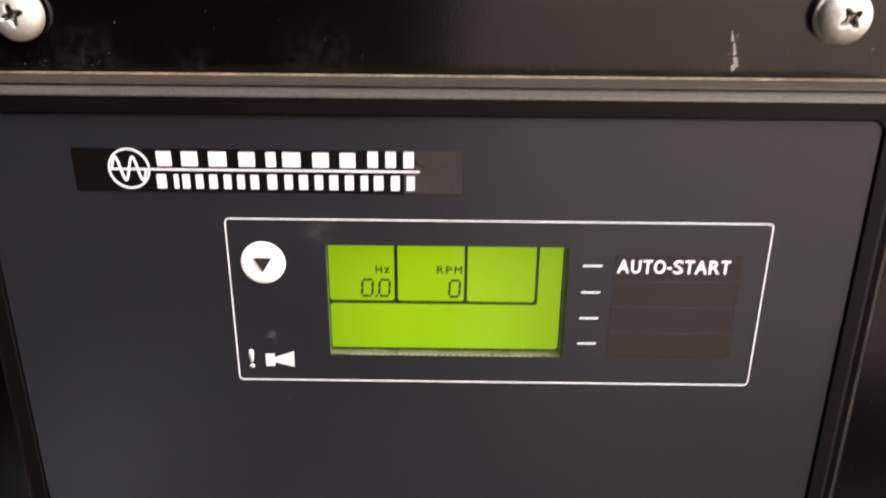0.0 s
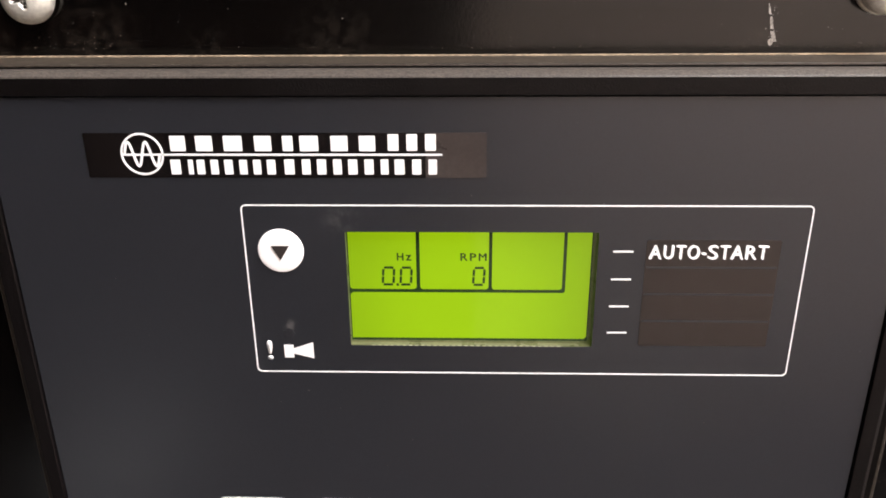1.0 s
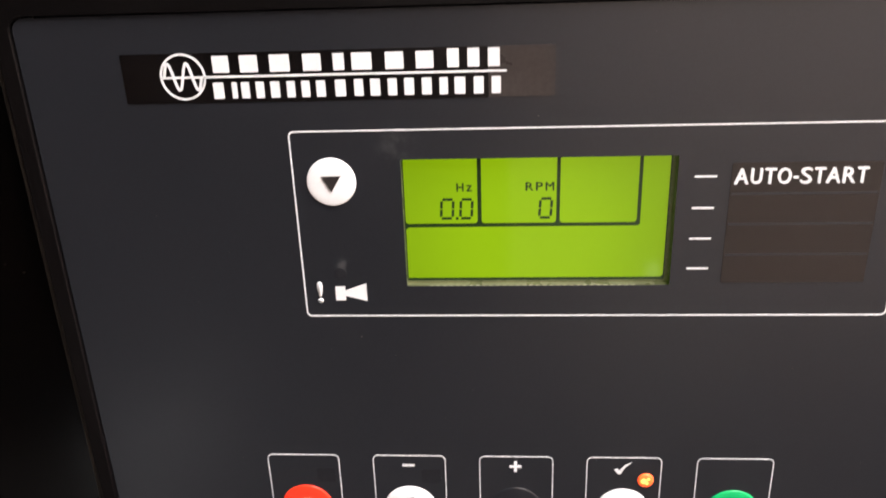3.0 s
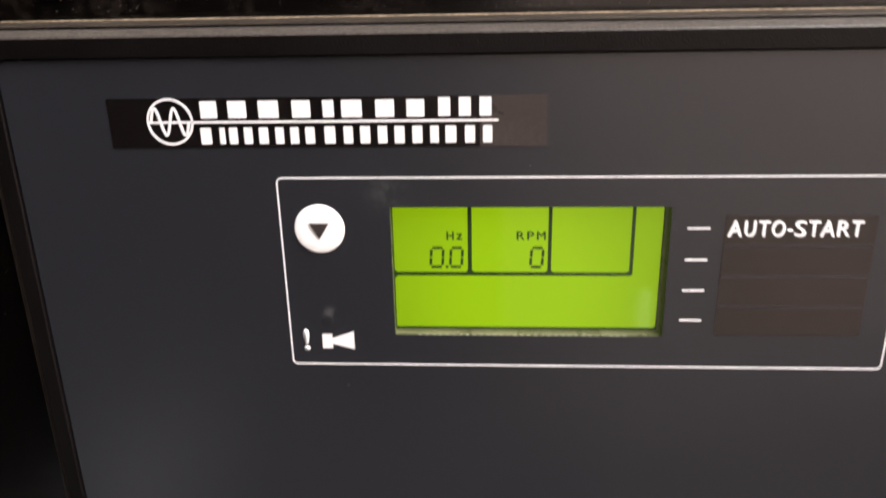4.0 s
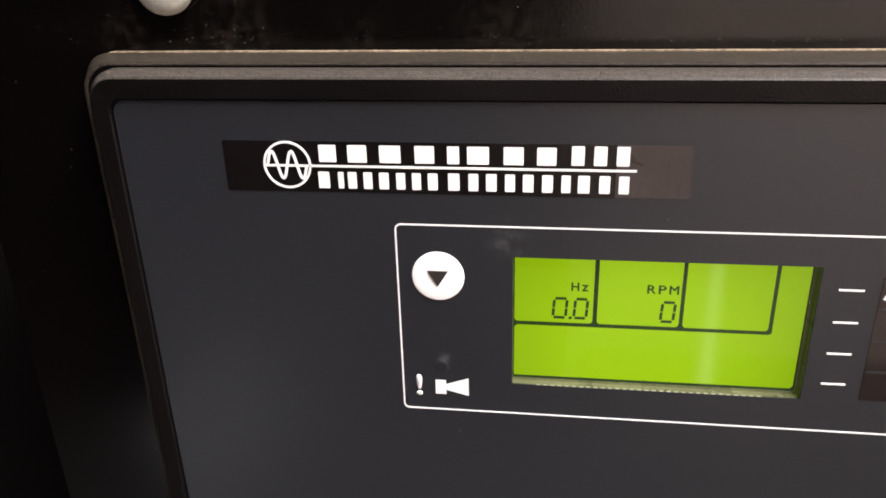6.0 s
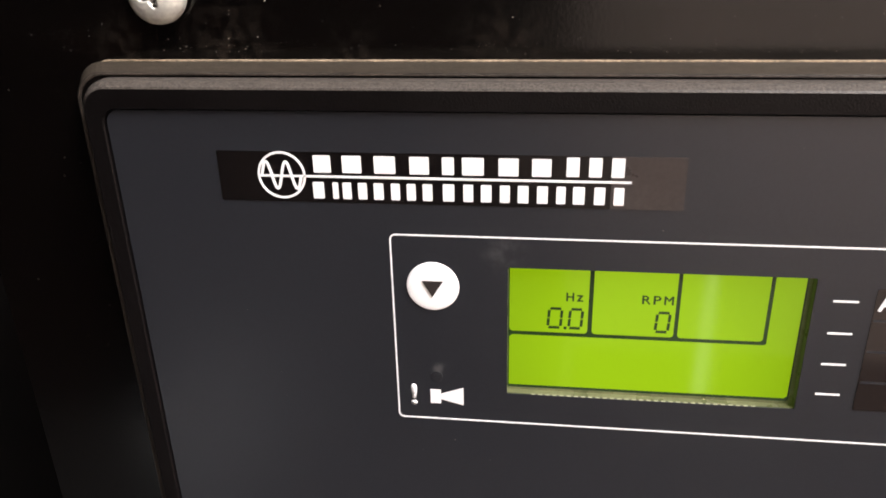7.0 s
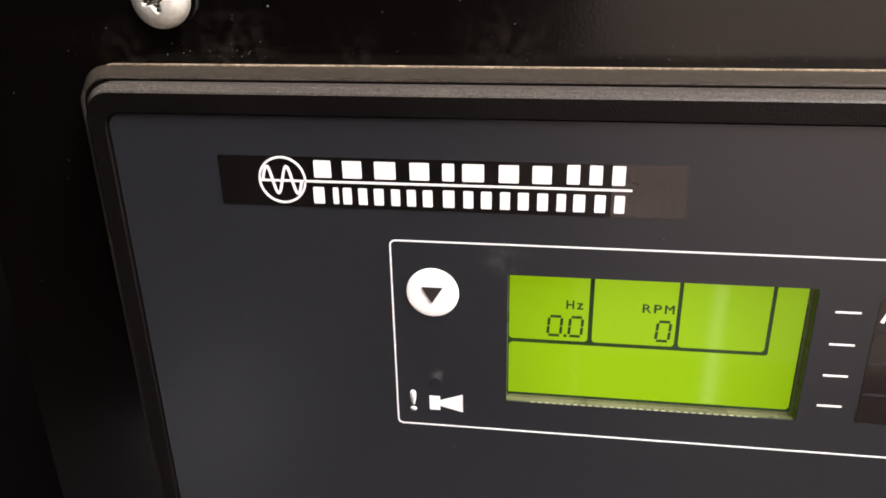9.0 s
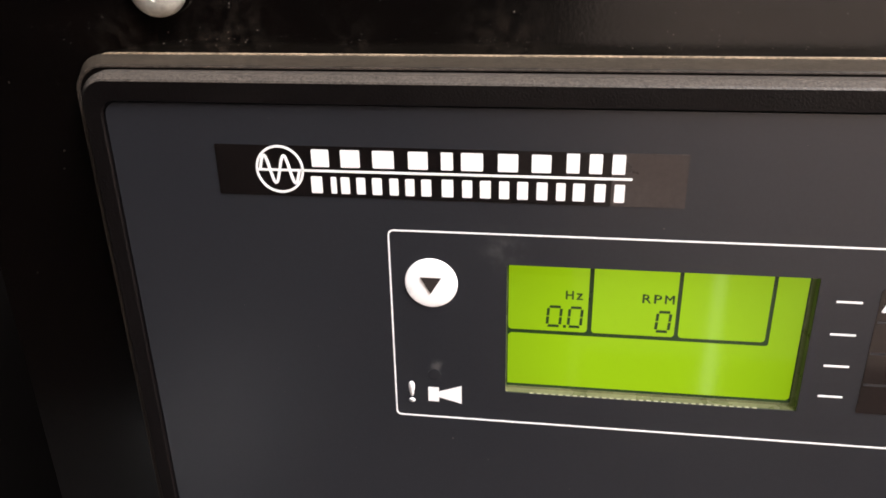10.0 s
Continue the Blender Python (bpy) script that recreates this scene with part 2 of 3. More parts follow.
def stroke(points, width, y0, y1, bm=None):
    """A flat line of a given width along (x, z) points."""
    left, right = [], []
    for k, (x, z) in enumerate(points):
        (ax, az), (bx, bz) = points[max(k - 1, 0)], points[min(k + 1, len(points) - 1)]
        d = math.hypot(bx - ax, bz - az)
        nx, nz = -(bz - az) / d * width / 2, (bx - ax) / d * width / 2
        left.append((x + nx, z + nz)), right.append((x - nx, z - nz))
    bm = bm or bmesh.new()
    rows = [[bm.verts.new(mm(x, y, z)) for x, z in side] for y in (y0, y1) for side in (left, right)]
    for k in range(len(points) - 1):
        for a, b in ((0, 1), (1, 3), (3, 2), (2, 0)):
            bm.faces.new((rows[a][k], rows[a][k + 1], rows[b][k + 1], rows[b][k]))
    for k in (0, -1):
        bm.faces.new((rows[0][k], rows[1][k], rows[3][k], rows[2][k]))
    return bm


def dome(cx, cz, r, y_base, height, edge=0.35, n=48):
    """A shallow round button with a soft rim."""
    prof = [(r, y_base), (r, y_base - height * 0.35), (r - edge * 0.3, y_base - height * 0.7), (r - edge, y_base - height * 0.9), (r * 0.6, y_base - height * 0.98)]
    return loft([[(x, y, z) for x, z in circle(cx, cz, q, n)] for q, y in prof], cap_last=True)


def words(text, x0, x1, z0, z1, y, thick=0.12, weight=0.0):
    """Flat lettering that fills x0..x1 and z0..z1."""
    cu = bpy.data.curves.new("lettering", "FONT")
    cu.body, cu.size, cu.offset, cu.resolution_u = text, 1.0, weight, 3
    ob = new("lettering", cu)
    bpy.context.view_layer.update()
    me = bpy.data.meshes.new_from_object(ob.evaluated_get(bpy.context.evaluated_depsgraph_get()))
    bm = bmesh.new()
    bm.from_mesh(me)
    bpy.data.objects.remove(ob), bpy.data.curves.remove(cu), bpy.data.meshes.remove(me)
    xs, ys = [v.co.x for v in bm.verts], [v.co.y for v in bm.verts]
    ax, bx, ay, by = min(xs), max(xs), min(ys), max(ys)
    for v in bm.verts:
        v.co = mm(x0 + (v.co.x - ax) / (bx - ax) * (x1 - x0), y, z0 + (v.co.y - ay) / (by - ay) * (z1 - z0))
    out = bmesh.ops.extrude_face_region(bm, geom=bm.faces[:])
    bmesh.ops.translate(bm, vec=(0, thick / 1000, 0), verts=[g for g in out["geom"] if isinstance(g, bmesh.types.BMVert)])
    return bm


def bolder(bm, dx, dz):
    """Thickens lettering by copies a little aside, each a hair in front."""
    once = bm.verts[:] + bm.edges[:] + bm.faces[:]
    for k in (0.5, 1.0):
        again = bmesh.ops.duplicate(bm, geom=once)["geom"]
        bmesh.ops.translate(bm, vec=(dx * k / 1000, -0.00002 * k, dz * k / 1000), verts=[g for g in again if isinstance(g, bmesh.types.BMVert)])
    return bm


# Each character's advance and where its ink begins and ends, in ems of a plain bold face.
INK_SPAN = {"A": (0.722, 0.0, 0.722), "U": (0.722, 0.07, 0.65), "T": (0.611, 0.02, 0.59), "O": (0.778, 0.04, 0.738), "-": (0.333, 0.03, 0.30), "S": (0.667, 0.035, 0.625),
            "R": (0.722, 0.07, 0.715), "P": (0.667, 0.07, 0.63), "M": (0.833, 0.07, 0.765), "H": (0.722, 0.07, 0.65), "z": (0.5, 0.01, 0.49)}


def set_words(text, x0, x1, z0, z1, y, thick, bold=(0.0, 0.0), space=0.0):
    """One bmesh a character, spaced as a plain bold face is, between x0 and x1."""
    spans, at = [], 0.0
    for c in text:
        wide, a, b = INK_SPAN[c]
        spans.append((at + a, at + b))
        at += wide + space
    lo, hi = spans[0][0], spans[-1][1]
    tall = z1 - z0
    out = []
    for c, (a, b) in zip(text, spans):
        za, zb = (z0 + tall * 0.32, z0 + tall * 0.49) if c == "-" else (z0, z0 + tall * 0.75) if c == "z" else (z0, z1)
        if c in "OS":
            za, zb = za - tall * 0.015, zb + tall * 0.015
        bm = words(c, x0 + (a - lo) / (hi - lo) * (x1 - x0), x0 + (b - lo) / (hi - lo) * (x1 - x0) - bold[0], za + bold[1], zb, y, thick)
        out.append(bolder(bm, bold[0], -bold[1]) if bold[0] else bm)
    return out


def box(x0, x1, y0, y1, z0, z1, bevel=0.0, bm=None):
    """A block in world metres, with optional rounded edges."""
    bm = bm or bmesh.new()
    made = bmesh.ops.create_cube(bm, size=1)["verts"]
    for v in made:
        v.co = Vector(((x0 + x1) / 2 + v.co.x * (x1 - x0), (y0 + y1) / 2 + v.co.y * (y1 - y0), (z0 + z1) / 2 + v.co.z * (z1 - z0)))
    if bevel:
        bmesh.ops.bevel(bm, geom=[e for e in bm.edges if e.verts[0] in made], offset=bevel, segments=3, profile=0.5, affect="EDGES")
    return bm


# ---- the room ----
WEST, EAST, SOUTH, NORTH, HIGH = -1.7, 1.9, -1.32, 1.1, 2.7
SLIT = (0.345, 0.389, 0.14, 0.50)
# Unseen left bay of the south wall, kept dark to darken reflections.
DARK_SPAN = (-0.95, 0.07, 0.0, 2.05)
tagged(part("floor", box(WEST - 0.1, EAST + 0.1, SOUTH - 0.1, NORTH + 0.1, -0.1, 0.0), CONCRETE), "plain grey concrete workshop floor", "floor", kind="structure")
tagged(part("ceiling", box(WEST - 0.1, EAST + 0.1, SOUTH - 0.1, NORTH + 0.1, HIGH, HIGH + 0.1), CEILING), "plain white painted ceiling", "ceiling", kind="structure")
# The north and west walls are dark for the same reason.
tagged(part("wall_north", box(WEST - 0.1, EAST + 0.1, NORTH, NORTH + 0.1, 0, HIGH), DARK_WALL), "unseen plain wall, kept dark to darken reflections", "wall", kind="structure")
tagged(part("wall_east", box(EAST, EAST + 0.1, SOUTH, NORTH, 0, HIGH), PLASTER), "plain warm white plaster wall", "wall", kind="structure")
tagged(part("wall_west", box(WEST - 0.1, WEST, SOUTH, NORTH, 0, HIGH), DARK_WALL), "unseen plain wall, kept dark to darken reflections", "wall", kind="structure")
south = bmesh.new()
for a, b, lo, hi in ((DARK_SPAN[1], SLIT[0], 0, HIGH),
                     (SLIT[0], SLIT[1], 0, SLIT[2]), (SLIT[0], SLIT[1], SLIT[3], HIGH), (SLIT[1], EAST, 0, HIGH)):
    box(a, b, SOUTH - 0.1, SOUTH, lo, hi, bm=south)
tagged(part("wall_south", south, PLASTER), "plain warm white plaster wall with a slit for the glowing pane", "wall", kind="structure")
dark = box(WEST, DARK_SPAN[0], SOUTH - 0.1, SOUTH, 0, HIGH)
box(DARK_SPAN[0], DARK_SPAN[1], SOUTH - 0.1, SOUTH, DARK_SPAN[3], HIGH, bm=dark)
tagged(part("wall_south_dark", dark, DARK_WALL), "unseen dark stretch of wall, added to darken reflections", "wall", kind="structure")
tagged(part("dark_panel_1", box(DARK_SPAN[0] + 0.004, DARK_SPAN[1] - 0.004, SOUTH - 0.06, SOUTH - 0.02, 0.004, DARK_SPAN[3] - 0.004, 0.003), DARK_PANEL), "unseen dark panel added to darken reflections", "door", kind="structure")
# Unseen dark boards, added to dim what the face reflects low down.
dark_band = bmesh.new()
for a, b in ((DARK_SPAN[1] + 0.03, SLIT[0] - 0.006), (SLIT[1] + 0.006, EAST)):
    box(a, b, SOUTH + 0.0005, SOUTH + 0.014, 0, 0.29, 0.003, bm=dark_band)
tagged(part("wall_dark_band", dark_band, DARK_WALL), "unseen dark band added to dim low reflections", "wall", kind="structure")
# Unseen glowing slit, placed so the display reflects a narrow streak.
window = thing("streak_pane_1", ((SLIT[0] + SLIT[1]) / 2, SOUTH - 0.05, SLIT[2]), "unseen low glowing slit placed for the display's reflected streak", "window", kind="structure")
part("pane", box(SLIT[0] + 0.008, SLIT[1] - 0.008, SOUTH - 0.06, SOUTH - 0.054, SLIT[2] + 0.008, SLIT[3] - 0.008), PANE, window)
rim = bmesh.new()
for a, b, lo, hi in ((SLIT[0], SLIT[0] + 0.008, SLIT[2], SLIT[3]), (SLIT[1] - 0.008, SLIT[1], SLIT[2], SLIT[3]),
                     (SLIT[0] + 0.008, SLIT[1] - 0.008, SLIT[2], SLIT[2] + 0.008), (SLIT[0] + 0.008, SLIT[1] - 0.008, SLIT[3] - 0.008, SLIT[3])):
    box(a, b, SOUTH - 0.08, SOUTH - 0.03, lo, hi, bm=rim)
part("pane_frame", rim, ENAMEL, window)
# Unseen glowing panel, added so the face shows a sheen at lower left.
low = thing("sheen_pane_1", (-0.75, SOUTH - 0.016, 0.005), "unseen glowing panel added for the sheen on the face", "window", kind="structure")
part("pane", box(-0.82, -0.68, SOUTH - 0.019, SOUTH - 0.013, 0.005, 0.075, 0.001), LOW_PANE, low)


def ceiling_light(x, y):
    lamp = thing("ceiling_light", (x, y, HIGH), "long white enamel ceiling light with a lit diffuser", "ceiling light")
    part("housing", box(x - 0.15, x + 0.15, y - 0.63, y + 0.63, HIGH - 0.06, HIGH, 0.006), ENAMEL, lamp)
    part("diffuser", box(x - 0.13, x + 0.13, y - 0.61, y + 0.61, HIGH - 0.085, HIGH - 0.0605, 0.008), TUBE, lamp)
    return lamp


ceiling_light(0.85, -0.68)

# ---- the black steel cabinet ----
FRONT, LEFT, RIGHT, TOP, SLOPE = 18.0, -109.5, 208.0, 58.3, 0.05
BACK = 100.0


def lid_z(y):
    return TOP + SLOPE * (y - FRONT)


cabinet = thing("control_cabinet", (0.0515, 0.055, 0.0), "tall black powder-coated steel control cabinet, dusty", "cabinet")
FLOOR = -Z0 * 1000
face_hole = rounded(-58, 160.4, -126, 25, 3)
outer = rounded(LEFT, RIGHT, FLOOR + 2, TOP - 0.6, 0.6, 5)
front = ring(outer, face_hole, FRONT, FRONT + 1.6)
part("front_panel", front, CABINET, cabinet)
lid = bmesh.new()
rows = [(FRONT + 0.1, -1.6), (FRONT + 0.1, -0.5), (FRONT + 0.6, 0.0), (BACK - 0.6, 0.0), (BACK, -0.6), (BACK, -3.0), (FRONT + 2, -1.6)]
loft([[(x, y, lid_z(y) + d) for y, d in rows] for x in (LEFT, RIGHT)], True, True, bm=lid)
part("lid", lid, LID, cabinet, "dusty black painted steel lid, sloping up slightly")
for name, x in (("side_panel", LEFT), ("side_panel", RIGHT - 1.6)):
    part(name, box(x / 1000, (x + 1.6) / 1000, (FRONT + 1.7) / 1000, BACK / 1000, 0.002, Z0 + (TOP - 1.8) / 1000), CABINET, cabinet)
part("back_panel", box((LEFT + 1.7) / 1000, (RIGHT - 1.7) / 1000, (BACK - 1.6) / 1000, BACK / 1000, 0.002, Z0 + (TOP + 0.2) / 1000), CABINET, cabinet)
part("plinth", box(LEFT / 1000, RIGHT / 1000, FRONT / 1000, BACK / 1000, 0.0, 0.0018), CABINET, cabinet)

# ---- screws in the cabinet's front ----


def pan_head(cx, cz, r, base, height=4.3, turn=0.0):
    """A domed screw head with a worn, pointed cross recess, seated at y = base."""
    bm = bmesh.new()
    ring_of, worn = [], []
    radii = [r, r, r * 0.985, r * 0.95, r * 0.9] + [r * k / 22 for k in range(19, 0, -1)]
    n = 72
    for q, s in enumerate(radii):
        row = []
        for k in range(n):
            w = 2 * math.pi * k / n
            u, v = s * math.cos(w - turn), s * math.sin(w - turn)
            t = s / r
            h = 0.0 if q == 0 else height * (0.32 + 0.68 * (1 - t ** 2.6) ** 0.62) if q > 1 else height * 0.25
            near = min(abs(u), abs(v))
            far = max(abs(u), abs(v))
            wide = 1.05 - 0.27 * far
            if far < 3.0 and near < wide + 0.25:
                edge = min(1.0, (wide + 0.25 - near) / 0.35) * min(1.0, (3.0 - far) / 0.9)
                h -= 1.7 * edge * (1 - 0.12 * far)
            cut = far < 2.9 and near < wide + 0.22
            worn.append(cut)
            row.append(bm.verts.new(mm(cx + s * math.cos(w), base - h, cz + s * math.sin(w))))
        ring_of.append(row)
    for a, b in zip(ring_of, ring_of[1:]):
        for k in range(n):
            j = (k + 1) % n
            f = bm.faces.new((a[k], a[j], b[j], b[k]))
            f.material_index = int(random.random() < 0.86 and sum(worn[ring_of.index(r) * n + i] for r, i in ((a, k), (a, j), (b, j), (b, k))) >= 3)
    bm.faces.new(ring_of[-1])
    return bm


def screw(cx, cz, turn, label, r, seat, washers):
    random.seed(int(100 + cx))
    ob = thing("panel_screw", mm(cx, FRONT, cz), label, "screw", "screws in the cabinet front")
    head = part("head", pan_head(cx, cz, r, FRONT - seat, turn=turn), STEEL, ob, smooth=True)
    head.data.materials.append(GRIME)
    near = 0.02
    for wide, thick in washers:
        rims = [(wide - 0.25, near), (wide, near + 0.2), (wide, near + thick - 0.25), (wide - 0.25, near + thick - 0.05), (3.0, near + thick - 0.05)]
        part("washer", loft([[(x, FRONT - d, z) for x, z in circle(cx, cz, q, 48)] for q, d in rims]), STEEL, ob, "zinc-plated washer")
        near += thick
    return ob


screw(-52.1, 48.35, 0.30, "domed cross-head steel screw with a worn recess", 6.55, 1.2, [(5.0, 1.15)])
screw(155.0, 49.5, 0.62, "domed cross-head steel screw over two washers", 6.3, 3.3, [(6.6, 1.5), (6.1, 1.75)])

# ---- the control module ----
FX0, FX1, FZ0, FZ1 = -60.2, 162.5, -128.0, 26.9
module = thing("control_module", mm(51.2, 0, FZ0 - 7), "black generator control module with charcoal face and lit display", "control panel")


def frame_loop(ox, oz, y, r, right=0.0):
    """A rounded outline round the face, ox and oz outside it, and a little more on its right."""
    return [(x, y, z) for x, z in rounded(FX0 - ox, FX1 + ox + right, FZ0 - oz, FZ1 + oz, r, 8)]


bezel = loft([frame_loop(0.05, 0.05, 1.5, 3.4), frame_loop(0.1, 0.1, -0.5, 3.4), frame_loop(0.35, 0.35, -0.9, 3.6), frame_loop(3.7, 4.4, -1.0, 5.0),
              frame_loop(4.1, 4.8, -0.7, 5.6), frame_loop(4.9, 5.6, 0.7, 6.0, 0.6), frame_loop(5.1, 5.85, 1.4, 6.2, 0.8), frame_loop(5.15, 5.9, 3.6, 6.2, 0.8), frame_loop(4.0, 5.0, 3.8, 6.0)])
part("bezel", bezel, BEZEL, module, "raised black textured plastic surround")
flange = loft([frame_loop(4.2, 5.0, 4.1, 5.6, 1.0), frame_loop(7.0, 6.2, 4.0, 6.2, 2.0), frame_loop(7.7, 6.5, 4.1, 6.5, 2.0), frame_loop(8.2, 6.75, 4.8, 6.6, 2.0), frame_loop(14.6, 6.65, 16.4, 6.5, 3.0), frame_loop(14.7, 6.6, 17.2, 6.5, 3.0), frame_loop(4.5, 3, 17.2, 5)])
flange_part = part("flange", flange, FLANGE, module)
# The lip's paler colour stands for dust and light caught on the edge.
lip = loft([frame_loop(7.05, 6.25, 4.02, 6.2, 2.0), frame_loop(7.1, 6.3, 3.9, 6.2, 2.0), frame_loop(7.8, 6.55, 3.95, 6.5, 2.0), frame_loop(8.3, 6.78, 4.5, 6.6, 2.0), frame_loop(8.32, 6.78, 4.8, 6.6, 2.0)])
part("lip", lip, LIP, flange_part, "dusty edge with its caught light painted paler")
gasket = loft([frame_loop(4.5, 3, 17.25, 5.0), frame_loop(14.0, 6.85, 17.25, 7.5, 3.0), frame_loop(14.05, 6.9, 17.5, 7.5, 3.0), frame_loop(14.05, 6.9, 17.95, 7.5, 3.0), frame_loop(4.5, 3, 17.95, 5.0)])
part("gasket", gasket, GASKET, module, "dusty tan sealing strip")

# The charcoal face with the display's opening through it.
WX0, WX1, WZ0, WZ1, GLASS = 25.45, 88.7, -39.1, -7.0, 2.2
sheet = ring(rounded(FX0 + 0.25, FX1 - 0.25, FZ0 + 0.25, FZ1 - 0.25, 3.0, 8), rounded(WX0, WX1, WZ0, WZ1, 0.4, 8), 0.0, 0.4)
overlay = part("face_overlay", sheet, OVERLAY, module, "charcoal satin printed plastic face")

display = part("display", slab(rounded(WX0 - 1.5, WX1 + 1.5, WZ0 - 1.5, WZ1 + 1.5), GLASS, GLASS + 2.0), LCD_DARK, module, "green backlit liquid crystal display")
well = ring(rounded(WX0 - 1.4, WX1 + 1.4, WZ0 - 1.4, WZ1 + 1.4, 0.4, 4), rounded(WX0 + 0.02, WX1 - 0.02, WZ0 + 0.02, WZ1 - 0.02, 0.35, 4), 0.41, GLASS - 0.10)
part("well", well, WELL, display, "olive translucent display surround")
part("glass_rim", ring(rounded(WX0 - 1.3, WX1 + 1.3, WZ0 - 1.3, WZ1 + 1.3, 0.4, 4), rounded(25.0, 87.75, -38.5, -5.9, 0.5, 4), GLASS - 0.09, GLASS - 0.03), WELL, display, "olive glass edge")
LIT = GLASS - 0.10
cells = [rounded(25.75, 43.0, -23.55, -6.6, 0.8), rounded(43.95, 61.55, -23.55, -6.6, 0.8), rounded(62.4, 80.4, -23.6, -6.6, 0.8)]
ell = [(25.75, -37.75)] + [(87.4 - 0.6, -37.75), (87.4, -37.15), (87.4, -6.6), (81.25, -6.6), (81.25, -23.9)] + \
      [(81.25 - 0.7 * (1 - math.cos(radians(a))), -23.9 - 0.6 * math.sin(radians(a))) for a in (30, 60, 90)] + [(26.4, -24.5), (25.75, -25.1)]
for pts in cells + [ell]:
    part("lit_field", slab(pts, LIT, GLASS - 0.01), LCD_LIT, display)


def zero(x0, x1, z0, z1):
    """A seven-segment nought: six separate bars that lean a little."""
    w, g, lean = 0.62, 0.13, 0.06 * (z1 - z0)
    mid = (z0 + z1) / 2

    def bar(pts):
        leant = [(x + lean * (z - z0) / (z1 - z0) - lean / 2, z) for x, z in pts]
        part("digit_segment", slab(leant, LIT - 0.06, LIT - 0.005), LCD_DIGIT, display)

    for a, b in ((z0 + w + g, mid - g), (mid + g, z1 - w - g)):
        for x in (x0, x1 - w):
            bar([(x, a), (x + w, a), (x + w, b), (x, b)])
    for lo in (z0, z1 - w):
        bar([(x0 + w * 0.7, lo), (x1 - w * 0.7, lo), (x1 - w * 0.9, lo + w), (x0 + w * 0.9, lo + w)])


for x0, x1 in ((34.1, 37.5), (38.7, 42.0), (57.4, 60.7)):
    zero(x0, x1, -22.55, -17.2)
part("decimal_point", slab(rounded(37.8, 38.45, -22.6, -21.95), LIT - 0.06, LIT - 0.005), LCD_DIGIT, display)
for text, x0, x1 in (("Hz", 38.1, 41.8), ("RPM", 54.3, 61.0)):
    for letter in set_words(text, x0, x1, -15.55, -13.45, LIT - 0.06, 0.05, (0.13, 0.07), 0.1):
        part("unit_letter", letter, LCD_DIGIT, display)
# The pads' pale colour stands in for glints on the display's contacts.
for k in range(31):
    x = 31 + k * 1.62
    part("contact_pad", slab([(x, WZ0 + 0.03), (x + 0.95, WZ0 + 0.03), (x + 0.95, WZ0 + 0.12), (x, WZ0 + 0.12)], 0.06, 0.42), PAD, display)

# Printing on the face.
INKED, UNDER = -0.12, -0.01
part("display_border", ring(rounded(-0.18, 140.18, -47.26, 0.18, 1.4, 6), rounded(0.18, 139.82, -46.9, -0.18, 1.0, 6), INKED, UNDER), WHITE, overlay, "thin white printed line")
for k in range(4):
    z = -12.0 - k * 7.57
    part("index_dash", slab(rounded(92.4, 97.4, z - 0.22, z + 0.22), INKED, UNDER), WHITE, overlay)
strip = part("legend_window", slab(rounded(100.6, 133.6, -38.4, -8.9, 0.5), INKED, UNDER), WINDOW_STRIP, overlay, "glossy brown-black legend window")
for z in (-16.2, -23.6, -31.2):
    part("legend_rule", slab(rounded(100.9, 133.3, z - 0.28, z + 0.28), INKED - 0.025, INKED - 0.005), OVERLAY, overlay)
for letter in set_words("AUTO-START", 101.2, 130.6, -13.95, -10.15, INKED - 0.10, 0.08, (0.30, 0.16)):
    part("letter", letter, WHITE, overlay)
part("exclamation_mark", words("!", 2.95, 4.5, -43.5, -37.7, INKED, 0.1, 0.02), WHITE, overlay)
part("horn_symbol", slab([(7.6, -42.8), (7.6, -39.0), (10.1, -39.0), (10.1, -40.1), (15.4, -38.2), (15.4, -43.0), (10.1, -41.6), (10.1, -42.8)], INKED, UNDER), WHITE, overlay)
part("alarm_lens", dome(9.2, -35.6, 1.5, UNDER, 0.12, 0.6), KEY_LENS, overlay, "unlit dark round lens")


def button(name, cx, cz, r, mat, label, height=0.45):
    return part(name, dome(cx, cz, r, -0.01, height), mat, module, label, smooth=True)


def symbol(bm, mat, parent, label=""):
    return part("symbol", bm, mat, parent, label)


scroll = button("scroll_button", 9.0, -12.1, 5.85, WHITE_BUTTON, "round white button with a dark triangle")
symbol(slab([(6.75, -10.6), (8.95, -14.4), (11.3, -10.6)], -0.80, -0.55), DARK_PRINT, scroll)

KEY_Z = -106.6
for x in (-15.35, 13.6, 42.4, 70.95, 99.75):
    part("key_border", ring(rounded(x - 0.11, x + 19.66, -121.07, -89.08, 1.6, 6), rounded(x + 0.14, x + 19.41, -120.83, -89.33, 1.3, 6), INKED, UNDER), WHITE, overlay, "thin white printed line")
for cx in (0.4, 29.2):
    part("key_lens", slab(rounded(cx - 2.6, cx + 2.6, -98.2, -93.6, 0.6), -0.05, UNDER), KEY_LENS, overlay, "unlit dark lens")
UP, TOPPED = -0.80, -0.55
stop = button("stop_button", -5.7, KEY_Z, 7.3, RED_BUTTON, "round red stop button")
symbol(ring([(x, z) for x, z in circle(-5.6, -106.9, 3.45)], circle(-5.6, -106.9, 1.95), UP, TOPPED), CREAM, stop, "cream ring")
manual = button("manual_button", 23.15, KEY_Z, 7.3, WHITE_BUTTON, "round white button with a raised-palm outline mark")
HAND_X, HAND_Z = 23.15, KEY_Z


